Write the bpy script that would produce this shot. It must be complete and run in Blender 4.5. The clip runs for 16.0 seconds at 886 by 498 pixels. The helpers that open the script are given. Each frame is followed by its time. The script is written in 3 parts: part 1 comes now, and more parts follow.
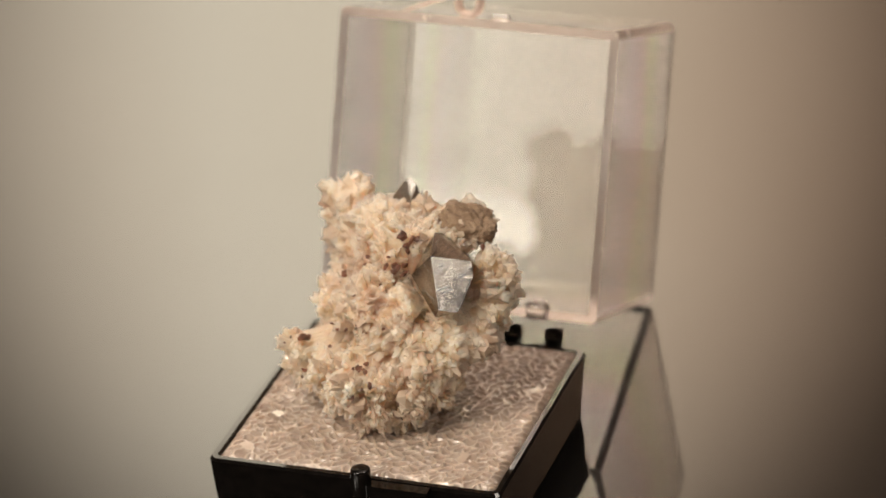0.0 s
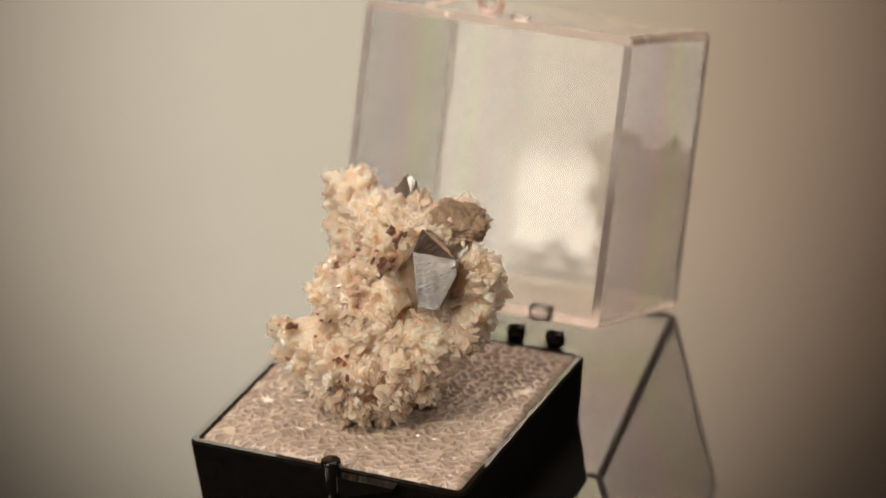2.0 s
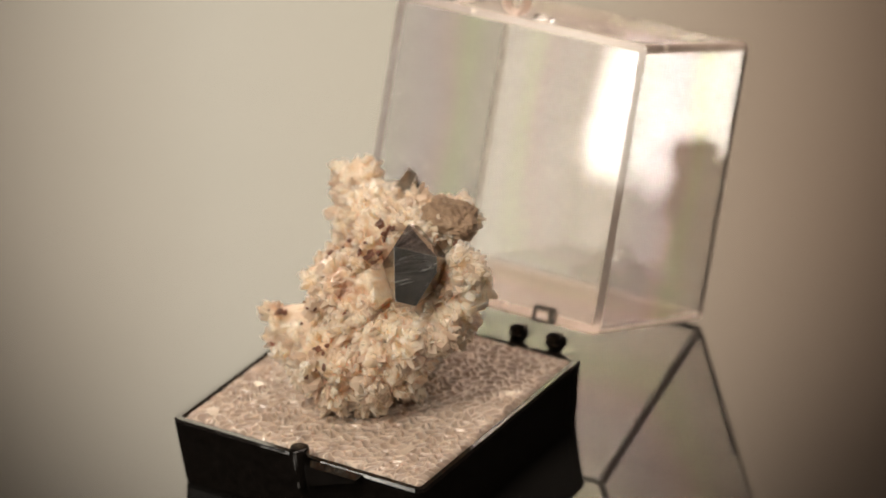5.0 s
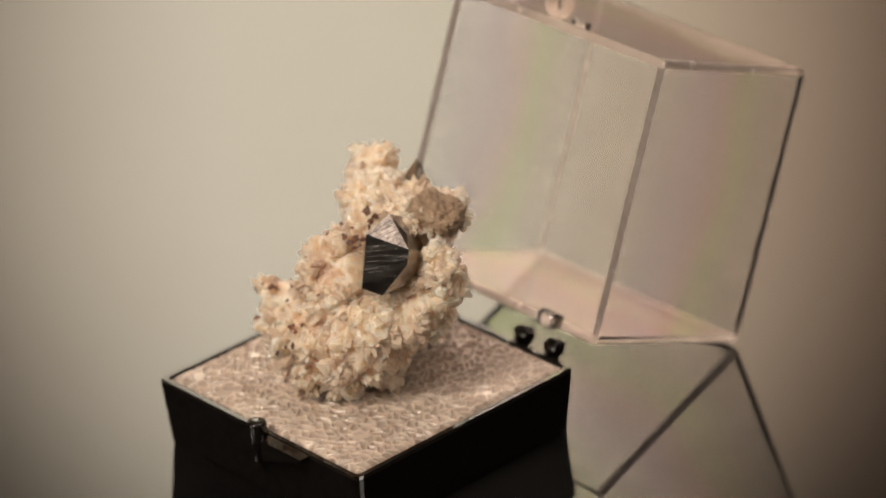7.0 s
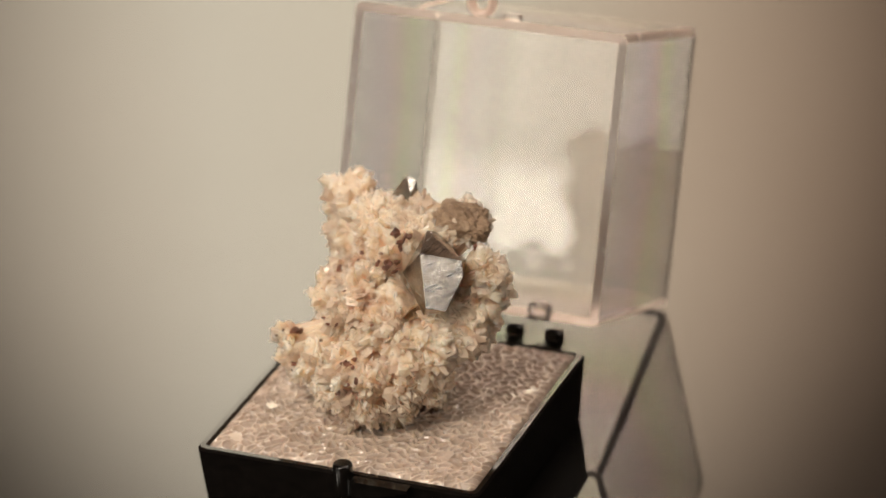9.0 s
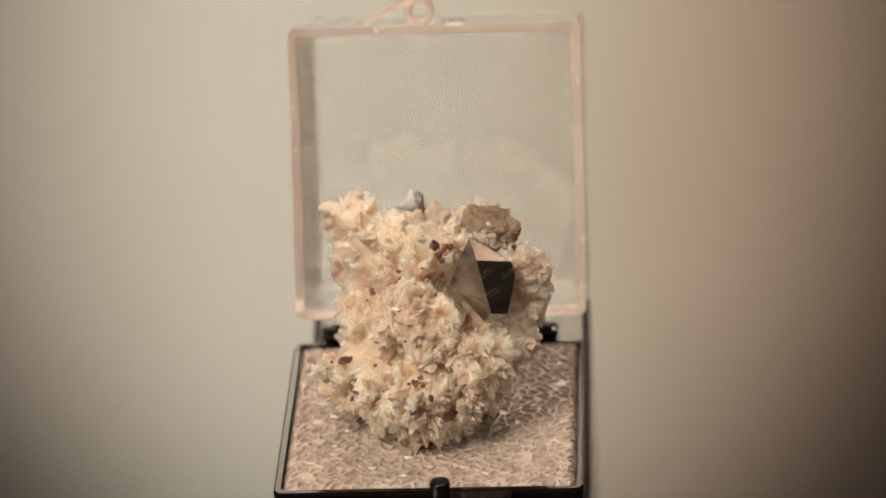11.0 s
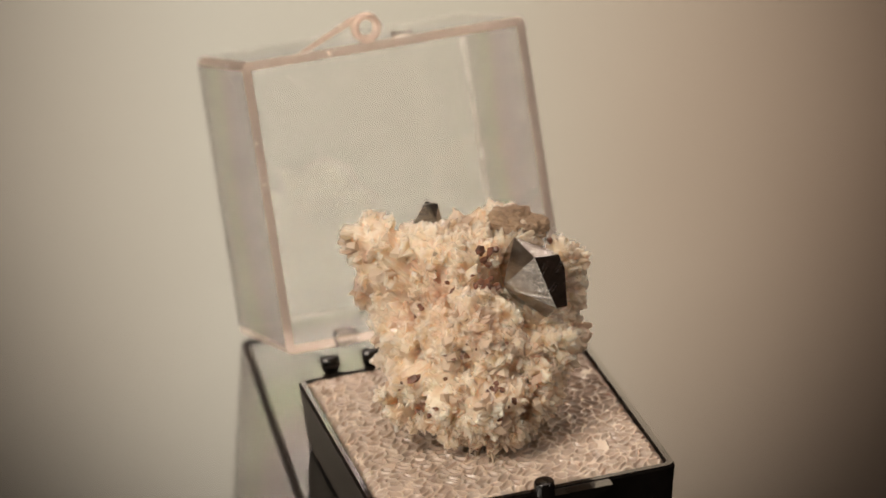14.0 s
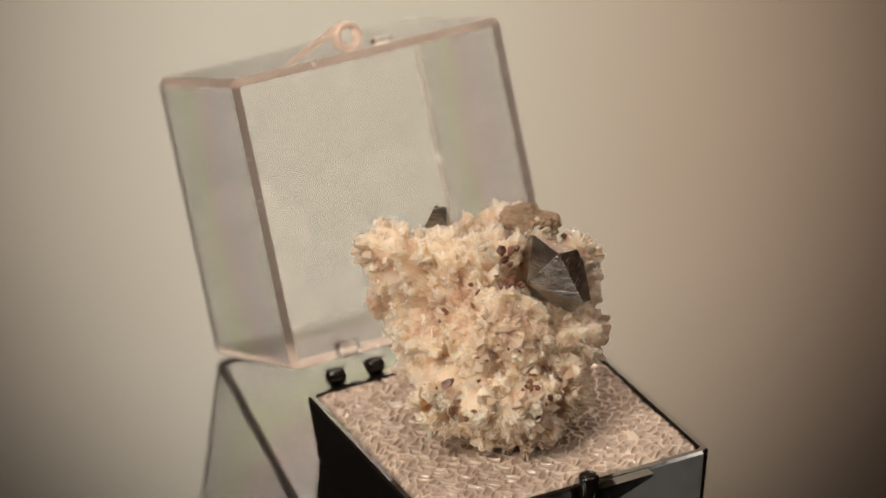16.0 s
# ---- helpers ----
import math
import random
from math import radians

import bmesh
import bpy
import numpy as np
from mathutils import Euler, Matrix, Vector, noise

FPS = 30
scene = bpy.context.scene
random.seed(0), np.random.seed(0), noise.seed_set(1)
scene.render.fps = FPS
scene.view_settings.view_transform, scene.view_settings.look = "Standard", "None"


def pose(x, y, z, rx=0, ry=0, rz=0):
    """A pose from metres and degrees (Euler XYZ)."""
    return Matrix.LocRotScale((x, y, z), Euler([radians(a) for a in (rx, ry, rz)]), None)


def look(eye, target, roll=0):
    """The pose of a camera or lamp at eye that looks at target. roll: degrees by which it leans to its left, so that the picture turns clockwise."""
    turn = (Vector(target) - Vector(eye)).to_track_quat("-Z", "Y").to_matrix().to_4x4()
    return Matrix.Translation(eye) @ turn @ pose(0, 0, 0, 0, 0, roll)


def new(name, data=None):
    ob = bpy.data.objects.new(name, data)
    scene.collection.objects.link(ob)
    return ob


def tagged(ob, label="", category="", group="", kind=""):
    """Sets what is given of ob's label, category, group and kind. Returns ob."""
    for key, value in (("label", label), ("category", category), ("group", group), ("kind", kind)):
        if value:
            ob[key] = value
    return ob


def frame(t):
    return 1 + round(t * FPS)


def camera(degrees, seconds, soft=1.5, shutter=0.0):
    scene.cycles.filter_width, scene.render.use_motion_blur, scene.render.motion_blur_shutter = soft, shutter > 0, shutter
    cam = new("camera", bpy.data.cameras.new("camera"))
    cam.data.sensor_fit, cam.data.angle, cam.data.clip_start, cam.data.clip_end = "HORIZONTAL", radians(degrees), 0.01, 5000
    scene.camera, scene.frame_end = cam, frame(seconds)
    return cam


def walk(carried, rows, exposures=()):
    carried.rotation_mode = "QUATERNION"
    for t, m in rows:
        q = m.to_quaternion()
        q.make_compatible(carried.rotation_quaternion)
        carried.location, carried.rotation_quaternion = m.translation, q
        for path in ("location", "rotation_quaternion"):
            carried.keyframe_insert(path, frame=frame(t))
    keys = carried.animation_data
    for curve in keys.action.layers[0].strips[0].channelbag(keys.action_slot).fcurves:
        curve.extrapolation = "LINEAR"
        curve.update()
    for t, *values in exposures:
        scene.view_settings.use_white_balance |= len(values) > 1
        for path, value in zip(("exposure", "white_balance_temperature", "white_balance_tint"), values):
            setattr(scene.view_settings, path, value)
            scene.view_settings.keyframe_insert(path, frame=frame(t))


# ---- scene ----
import itertools

MM = 0.001

# ---- camera: a macro lens on a stand, half a metre from the box ----
cam = camera(12.61, 16.0, soft=1.7)
EYE = (0.0, -0.38023, 0.21851)
AIM = Vector((-math.sin(radians(0.971)) * math.cos(radians(27.527)),
              math.cos(radians(0.971)) * math.cos(radians(27.527)), -math.sin(radians(27.527))))
VIEW = look(EYE, Vector(EYE) + AIM, -2.85)
walk(cam, [(0, VIEW), (16, VIEW)])
cam.data.dof.use_dof = True
cam.data.dof.focus_distance = 0.411
cam.data.dof.aperture_fstop = 22.0

# ---- light ----
world = bpy.data.worlds.new("room_air")
scene.world = world
world.use_nodes = True
world.node_tree.nodes["Background"].inputs["Color"].default_value = (1.0, 0.78, 0.6, 1)
world.node_tree.nodes["Background"].inputs["Strength"].default_value = 0.05
scene.view_settings.exposure = 0.0


def area_lamp(name, eye, target, width, height, watts, colour):
    data = bpy.data.lights.new(name, "AREA")
    data.shape, data.size, data.size_y = "RECTANGLE", width, height
    data.energy, data.color = watts, colour
    ob = new(name, data)
    ob.matrix_world = look(eye, target)
    return ob


area_lamp("left_softbox", (-0.385, -0.30, 0.145), (0.0, 0.03, 0.02), 0.36, 0.13, 0.36, (1.0, 0.9, 0.78))
area_lamp("left_lamp", (-0.30, -0.335, 0.108), (0.008, 0.035, 0.02), 0.15, 0.05, 0.075, (1.0, 0.9, 0.76))
area_lamp("key_lamp", (-0.325, -0.164, 0.134), (0.012, 0.034, 0.02), 0.036, 0.08, 0.24, (1.0, 0.92, 0.8))
area_lamp("back_lamp", (0.20, 0.53, 0.175), (0.0, 0.02, 0.02), 0.06, 0.03, 0.12, (1.0, 0.93, 0.82))
area_lamp("right_lamp", (0.362, -0.262, 0.285), (0.0, -0.012, 0.025), 0.032, 0.17, 0.40, (1.0, 0.9, 0.78))
area_lamp("softbox", (-0.27, -0.30, 0.53), (0.0, 0.0, 0.02), 0.24, 0.22, 2.85, (1.0, 0.87, 0.73))
# overhead fill added for ambient light on the walls, no known lamp there
area_lamp("ceiling_fill", (0.25, 0.55, 1.58), (0.25, 0.55, 0.0), 0.9, 0.9, 9.0, (1.0, 0.80, 0.68))


def backdrop_spot(name, watts, degrees, target):
    spot = bpy.data.lights.new(name, "SPOT")
    spot.energy, spot.color, spot.spot_size, spot.spot_blend, spot.shadow_soft_size = watts, (1.0, 0.905, 0.79), radians(degrees), 1.0, 0.04
    new(name, spot).matrix_world = look((-0.06, -0.1, 1.0), target)


backdrop_spot("backdrop_lamp", 440.0, 20.0, (-0.026, 0.75, 0.34))
# three washes added on unseen paper, so the lid's walls reflect something bright
backdrop_spot("left_backdrop_wash", 210.0, 23.0, (-0.48, 0.75, 0.36))
backdrop_spot("right_backdrop_wash", 300.0, 26.0, (0.48, 0.75, 0.36))
backdrop_spot("low_backdrop_wash", 230.0, 16.0, (0.09, 0.75, 0.02))


# ---- materials ----
def material(name):
    m = bpy.data.materials.new(name)
    m.use_nodes = True
    return m, m.node_tree, m.node_tree.nodes["Principled BSDF"]


def node(tree, kind, **inputs):
    n = tree.nodes.new(kind)
    for key, value in inputs.items():
        n.inputs[key.replace("_", " ")].default_value = value
    return n


def coords(tree):
    return tree.nodes.new("ShaderNodeTexCoord").outputs["Object"]


def noise_tex(tree, scale, detail=4.0, rough=0.55):
    n = node(tree, "ShaderNodeTexNoise", Scale=scale, Detail=detail, Roughness=rough)
    tree.links.new(coords(tree), n.inputs["Vector"])
    return n


def ramp(tree, factor, stops):
    r = tree.nodes.new("ShaderNodeValToRGB")
    e = r.color_ramp.elements
    while len(e) < len(stops):
        e.new(0.5)
    for el, (at, colour) in zip(e, stops):
        el.position, el.color = at, (*colour, 1)
    tree.links.new(factor, r.inputs["Fac"])
    return r.outputs["Color"]


def bump(tree, bsdf, height, strength, distance):
    b = node(tree, "ShaderNodeBump", Strength=strength, Distance=distance)
    tree.links.new(height, b.inputs["Height"])
    tree.links.new(b.outputs["Normal"], bsdf.inputs["Normal"])


def acrylic_material():
    m, t, b = material("black_acrylic")
    n = noise_tex(t, 30.0, 5.0)
    t.links.new(ramp(t, n.outputs["Fac"], [(0.35, (0.004, 0.004, 0.004)), (0.75, (0.012, 0.011, 0.010))]), b.inputs["Base Color"])
    t.links.new(ramp(t, n.outputs["Fac"], [(0.3, (0.015, 0.015, 0.015)), (0.8, (0.05, 0.05, 0.05))]), b.inputs["Roughness"])
    b.inputs["IOR"].default_value = 1.55
    return m


def paper_material():
    m, t, b = material("backdrop_paper")
    n = noise_tex(t, 6.0, 3.0)
    fine = noise_tex(t, 700.0, 3.0)
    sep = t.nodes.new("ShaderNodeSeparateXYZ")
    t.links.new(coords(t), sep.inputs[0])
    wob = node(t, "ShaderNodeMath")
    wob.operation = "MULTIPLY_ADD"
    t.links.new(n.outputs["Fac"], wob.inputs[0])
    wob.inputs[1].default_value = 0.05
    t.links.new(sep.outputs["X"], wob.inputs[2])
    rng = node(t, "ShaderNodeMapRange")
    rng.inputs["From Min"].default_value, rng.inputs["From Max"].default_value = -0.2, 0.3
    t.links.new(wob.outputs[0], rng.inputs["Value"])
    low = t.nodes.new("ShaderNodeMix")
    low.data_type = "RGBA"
    # light falling off towards the sides is painted into the paper's colour
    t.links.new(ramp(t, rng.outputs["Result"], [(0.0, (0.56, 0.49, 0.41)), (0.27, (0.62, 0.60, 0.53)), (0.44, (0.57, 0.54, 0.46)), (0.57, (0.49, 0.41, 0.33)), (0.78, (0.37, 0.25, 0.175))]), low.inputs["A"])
    # pinkish band added low on the paper, out of view, for the lid to reflect
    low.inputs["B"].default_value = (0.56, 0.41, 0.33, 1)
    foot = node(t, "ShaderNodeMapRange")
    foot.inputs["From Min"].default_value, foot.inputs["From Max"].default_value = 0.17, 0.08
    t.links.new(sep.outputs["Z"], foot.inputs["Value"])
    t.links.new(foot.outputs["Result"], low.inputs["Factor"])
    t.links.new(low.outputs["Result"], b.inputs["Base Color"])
    b.inputs["Roughness"].default_value = 0.9
    bump(t, b, fine.outputs["Fac"], 0.2, 0.0005)
    return m


def wall_material(name, colour):
    m, t, b = material(name)
    n = noise_tex(t, 5.0, 6.0)
    dark = tuple(c * 0.8 for c in colour)
    t.links.new(ramp(t, n.outputs["Fac"], [(0.3, dark), (0.7, colour)]), b.inputs["Base Color"])
    b.inputs["Roughness"].default_value = 0.85
    bump(t, b, noise_tex(t, 90.0).outputs["Fac"], 0.15, 0.002)
    return m


def black_plastic():
    m, t, b = material("black_polystyrene")
    n = noise_tex(t, 900.0, 5.0)
    t.links.new(ramp(t, n.outputs["Fac"], [(0.3, (0.004, 0.0035, 0.003)), (0.8, (0.010, 0.008, 0.007))]), b.inputs["Base Color"])
    t.links.new(ramp(t, n.outputs["Fac"], [(0.3, (0.05, 0.05, 0.05)), (0.8, (0.12, 0.12, 0.12))]), b.inputs["Roughness"])
    b.inputs["IOR"].default_value = 1.45
    bump(t, b, noise_tex(t, 260.0).outputs["Fac"], 0.05, 0.0002)
    return m


def clear_plastic(name, tint):
    m, t, b = material(name)
    n = noise_tex(t, 55.0, 1.5)
    sep = t.nodes.new("ShaderNodeSeparateXYZ")
    t.links.new(coords(t), sep.inputs[0])
    rng = node(t, "ShaderNodeMapRange")
    rng.inputs["From Min"].default_value, rng.inputs["From Max"].default_value = 0.0, 0.026
    t.links.new(sep.outputs["Y"], rng.inputs["Value"])
    add = node(t, "ShaderNodeMath")
    add.operation = "MULTIPLY_ADD"
    t.links.new(n.outputs["Fac"], add.inputs[0])
    add.inputs[1].default_value = 0.5
    t.links.new(rng.outputs["Result"], add.inputs[2])
    k = tint
    t.links.new(ramp(t, add.outputs[0], [(0.2, (1, 1, 0.995)), (0.5, (1 - k * 0.3, 1 - k * 0.5, 1)), (0.68, (1, 1 - k * 0.5, 1 - k * 0.3)), (0.85, (1 - k * 0.4, 1, 1 - k * 0.9)), (1.0, (1, 1, 0.995))]), b.inputs["Base Color"])
    b.inputs["Transmission Weight"].default_value = 1.0
    b.inputs["IOR"].default_value = 1.5
    b.inputs["Roughness"].default_value = 0.03
    return m


def edge_plastic():
    m, t, b = material("clear_edge_painted_glow")
    n = noise_tex(t, 420.0, 5.0, 0.7)
    # pink diffuse colour stands in for light carried inside the clear edges
    t.links.new(ramp(t, n.outputs["Fac"], [(0.3, (0.88, 0.72, 0.62)), (0.7, (0.97, 0.88, 0.80))]), b.inputs["Base Color"])
    b.inputs["Transmission Weight"].default_value = 0.76
    b.inputs["IOR"].default_value = 1.5
    t.links.new(ramp(t, n.outputs["Fac"], [(0.3, (0.12, 0.12, 0.12)), (0.8, (0.35, 0.35, 0.35))]), b.inputs["Roughness"])
    glow = node(t, "ShaderNodeBsdfTranslucent")
    glow.inputs["Color"].default_value = (0.93, 0.78, 0.68, 1)
    both = t.nodes.new("ShaderNodeMixShader")
    both.inputs["Fac"].default_value = 0.19
    t.links.new(b.outputs["BSDF"], both.inputs[1])
    t.links.new(glow.outputs["BSDF"], both.inputs[2])
    t.links.new(both.outputs["Shader"], t.nodes["Material Output"].inputs["Surface"])
    return m


def foam_material(name, dark, mid, light):
    m, t, b = material(name)
    v = node(t, "ShaderNodeTexVoronoi", Scale=1500.0)
    t.links.new(coords(t), v.inputs["Vector"])
    n = noise_tex(t, 420.0, 4.0)
    t.links.new(ramp(t, n.outputs["Fac"], [(0.3, dark), (0.55, mid), (0.8, light)]), b.inputs["Base Color"])
    b.inputs["Roughness"].default_value = 0.33
    b.inputs["Subsurface Weight"].default_value = 0.25
    b.inputs["Subsurface Radius"].default_value = (1.0, 0.7, 0.5)
    b.inputs["Subsurface Scale"].default_value = 0.0008
    b.inputs["Coat Weight"].default_value = 0.8
    b.inputs["Coat Roughness"].default_value = 0.07
    bump(t, b, v.outputs["Distance"], 0.2, 0.0002)
    return m


def crystal_material(name):
    m, t, b = material(name)
    rnd = t.nodes.new("ShaderNodeObjectInfo").outputs["Random"]
    grain = noise_tex(t, 1100.0, 5.0)
    tone = ramp(t, rnd, [(0.0, (0.79, 0.61, 0.47)), (0.3, (0.88, 0.74, 0.59)), (1.0, (0.94, 0.84, 0.69))])
    mix = t.nodes.new("ShaderNodeMix")
    mix.data_type, mix.blend_type = "RGBA", "MULTIPLY"
    mix.inputs["Factor"].default_value = 0.5
    t.links.new(tone, mix.inputs["A"])
    t.links.new(ramp(t, grain.outputs["Fac"], [(0.3, (0.85, 0.75, 0.66)), (0.6, (1, 1, 1))]), mix.inputs["B"])
    t.links.new(mix.outputs["Result"], b.inputs["Base Color"])
    b.inputs["Roughness"].default_value = 0.16
    b.inputs["IOR"].default_value = 1.55
    b.inputs["Transmission Weight"].default_value = 0.14
    glow = node(t, "ShaderNodeBsdfTranslucent")
    t.links.new(mix.outputs["Result"], glow.inputs["Color"])
    both = t.nodes.new("ShaderNodeMixShader")
    both.inputs["Fac"].default_value = 0.3
    t.links.new(b.outputs["BSDF"], both.inputs[1])
    t.links.new(glow.outputs["BSDF"], both.inputs[2])
    t.links.new(both.outputs["Shader"], t.nodes["Material Output"].inputs["Surface"])
    bump(t, b, noise_tex(t, 2600.0, 3.0).outputs["Fac"], 0.25, 0.0001)
    return m


def mass_material():
    m, t, b = material("cream_spar_mass")
    n = noise_tex(t, 120.0, 4.0, 0.6)
    grain = noise_tex(t, 750.0, 3.0, 0.6)
    stain = ramp(t, n.outputs["Fac"], [(0.30, (0.32, 0.18, 0.12)), (0.37, (0.67, 0.49, 0.37)), (0.46, (0.83, 0.69, 0.54)), (0.75, (0.90, 0.79, 0.64))])
    mix = t.nodes.new("ShaderNodeMix")
    mix.data_type, mix.blend_type = "RGBA", "MULTIPLY"
    mix.inputs["Factor"].default_value = 1.0
    t.links.new(stain, mix.inputs["A"])
    t.links.new(ramp(t, grain.outputs["Fac"], [(0.35, (0.90, 0.80, 0.71)), (0.6, (1, 1, 1))]), mix.inputs["B"])
    t.links.new(mix.outputs["Result"], b.inputs["Base Color"])
    b.inputs["Roughness"].default_value = 0.12
    b.inputs["IOR"].default_value = 1.55
    b.inputs["Subsurface Weight"].default_value = 1.0
    b.inputs["Subsurface Radius"].default_value = (1.0, 0.86, 0.74)
    b.inputs["Subsurface Scale"].default_value = 0.003
    bump(t, b, noise_tex(t, 2200.0, 4.0).outputs["Fac"], 0.2, 0.0001)
    return m


def ore_material():
    m, t, b = material("steel_grey_ore")
    st = t.nodes.new("ShaderNodeMapping")
    st.inputs["Scale"].default_value = (240.0, 240.0, 2600.0)
    t.links.new(coords(t), st.inputs["Vector"])
    streak = node(t, "ShaderNodeTexNoise", Scale=1.0, Detail=5.0, Roughness=0.6)
    t.links.new(st.outputs["Vector"], streak.inputs["Vector"])
    n = noise_tex(t, 500.0, 5.0)
    t.links.new(ramp(t, n.outputs["Fac"], [(0.3, (0.27, 0.25, 0.23)), (0.75, (0.44, 0.415, 0.39))]), b.inputs["Base Color"])
    b.inputs["Metallic"].default_value = 1.0
    t.links.new(ramp(t, streak.outputs["Fac"], [(0.3, (0.12, 0.12, 0.12)), (0.75, (0.34, 0.34, 0.34))]), b.inputs["Roughness"])
    bump(t, b, streak.outputs["Fac"], 0.55, 0.0002)
    return m


def brown_rock_material():
    m, t, b = material("brown_host_rock")
    n = noise_tex(t, 600.0, 6.0, 0.7)
    t.links.new(ramp(t, n.outputs["Fac"], [(0.3, (0.16, 0.10, 0.06)), (0.55, (0.34, 0.235, 0.15)), (0.8, (0.50, 0.38, 0.27))]), b.inputs["Base Color"])
    b.inputs["Roughness"].default_value = 0.55
    bump(t, b, noise_tex(t, 1300.0, 5.0).outputs["Fac"], 0.8, 0.0004)
    return m


def rust_and_hole_material():
    m, t, b = material("red_brown_inclusion_and_hole")
    n = noise_tex(t, 900.0)
    t.links.new(ramp(t, n.outputs["Fac"], [(0.35, (0.07, 0.03, 0.018)), (0.7, (0.25, 0.10, 0.055))]), b.inputs["Base Color"])
    b.inputs["Roughness"].default_value = 0.4
    return m


CLEAR_EDGE = edge_plastic()
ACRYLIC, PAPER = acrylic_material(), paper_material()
TABLE = wall_material("dark_table_top", (0.16, 0.1, 0.07))
# tones of the unseen walls, picked for what ore and tray reflect
WEST_WALL = wall_material("unseen_wall_brown", (0.42, 0.33, 0.27))
DARK_WALL = wall_material("unseen_wall_dark", (0.07, 0.05, 0.04))
BLACK = black_plastic()
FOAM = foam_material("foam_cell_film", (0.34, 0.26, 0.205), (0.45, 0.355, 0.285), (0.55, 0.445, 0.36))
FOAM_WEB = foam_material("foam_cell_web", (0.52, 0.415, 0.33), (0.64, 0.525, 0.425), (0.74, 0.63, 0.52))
CLEAR, CLEAR_SIDE = clear_plastic("clear_polystyrene", 0.04), clear_plastic("stressed_clear_polystyrene", 0.2)
SPAR_ONE, MASS = crystal_material("cream_spar"), mass_material()
ORE, ROCK, RUST_AND_HOLE = ore_material(), brown_rock_material(), rust_and_hole_material()


# ---- building helpers ----
def part(name, bm, mat, parent=None, label="", smooth=False):
    mesh = bpy.data.meshes.new(name)
    bm.to_mesh(mesh)
    bm.free()
    mesh.materials.append(mat)
    if smooth:
        for p in mesh.polygons:
            p.use_smooth = True
    ob = new(name, mesh)
    ob.parent = parent
    return tagged(ob, label)


def block(lo, hi, bevel=0.0, segments=2):
    bm = bmesh.new()
    bmesh.ops.create_cube(bm, size=1.0)
    for v in bm.verts:
        v.co = Vector([lo[i] if v.co[i] < 0 else hi[i] for i in range(3)])
    if bevel:
        bmesh.ops.bevel(bm, geom=bm.edges[:], offset=bevel, segments=segments, profile=0.5, affect="EDGES")
    return bm


def rod(radius, length, at, axis="z", segments=24, bevel=0.0):
    bm = bmesh.new()
    bmesh.ops.create_cone(bm, cap_ends=True, segments=segments, radius1=radius, radius2=radius, depth=length)
    if bevel:
        rim = [e for e in bm.edges if abs(e.verts[0].co.z - e.verts[1].co.z) < 1e-9]
        bmesh.ops.bevel(bm, geom=rim, offset=bevel, segments=2, profile=0.5, affect="EDGES")
    turn = {"x": pose(0, 0, 0, 0, 90, 0), "y": pose(0, 0, 0, 90, 0, 0), "z": Matrix()}[axis]
    bm.transform(Matrix.Translation(at) @ turn)
    return bm


def prism(outline, depth, at):
    """An outline in x and z, drawn out along y."""
    bm = bmesh.new()
    front = [bm.verts.new((x, 0, z)) for x, z in outline]
    face = bm.faces.new(front)
    out = bmesh.ops.extrude_face_region(bm, geom=[face])
    for v in out["geom"]:
        if isinstance(v, bmesh.types.BMVert):
            v.co.y += depth
    bmesh.ops.recalc_face_normals(bm, faces=bm.faces[:])
    bm.transform(Matrix.Translation(at))
    return bm


def join(*bms):
    whole = bms[0]
    for bm in bms[1:]:
        mesh = bpy.data.meshes.new("joined")
        bm.to_mesh(mesh)
        bm.free()
        whole.from_mesh(mesh)
        bpy.data.meshes.remove(mesh)
    return whole


# ---- table and backdrop, in an unseen room added to shape reflections ----
def setting(name, lo, hi, mat, label, category):
    ob = part(name, block(lo, hi), mat)
    return tagged(ob, label, category, kind="structure")


setting("table_top", (-0.7, -0.9, -0.05), (0.7, 0.85, -0.015), TABLE, "dark brown table under the turntable", "table")
setting("backdrop", (-0.6, 0.75, -0.015), (0.6, 0.756, 0.9), PAPER, "pale grey paper backdrop, light falloff to the sides painted in brown", "backdrop")
setting("wall_north", (-1.3, 1.4, -0.75), (1.3, 1.5, 1.6), DARK_WALL, "unseen dark wall, added to keep reflections dark", "wall")
setting("wall_south", (-1.3, -1.5, -0.75), (1.3, -1.4, 1.6), DARK_WALL, "unseen dark wall, added to keep reflections dark", "wall")
setting("wall_west", (-1.4, -1.5, -0.75), (-1.3, 1.5, 1.6), WEST_WALL, "unseen brown wall, added for the ore crystal to reflect", "wall")
setting("wall_east", (1.3, -1.5, -0.75), (1.4, 1.5, 1.6), DARK_WALL, "unseen dark wall, added to keep reflections dark", "wall")
setting("floor", (-1.4, -1.5, -0.8), (1.4, 1.5, -0.75), TABLE, "unseen dark floor, added to close the room", "floor")
setting("ceiling", (-1.4, -1.5, 1.6), (1.4, 1.5, 1.65), DARK_WALL, "unseen dark ceiling, added to keep reflections dark", "ceiling")


# ---- the turntable ----
def make_turntable():
    top = new("turntable")
    tagged(top, "round polished black acrylic turntable reflecting the backdrop", "turntable")
    part("acrylic_plate", rod(0.24, 0.003, (0, 0, -0.0015), segments=128, bevel=0.0006), ACRYLIC, top, "polished black acrylic plate")
    part("turntable_base", rod(0.15, 0.0118, (0, 0, -0.009), segments=64, bevel=0.001), BLACK, top, "black plastic base")
    return top


turntable = make_turntable()

# ---- the display box; its own axes, in metres, z from the plate ----
HALF, TOP = 15.9 * MM, 8.0 * MM


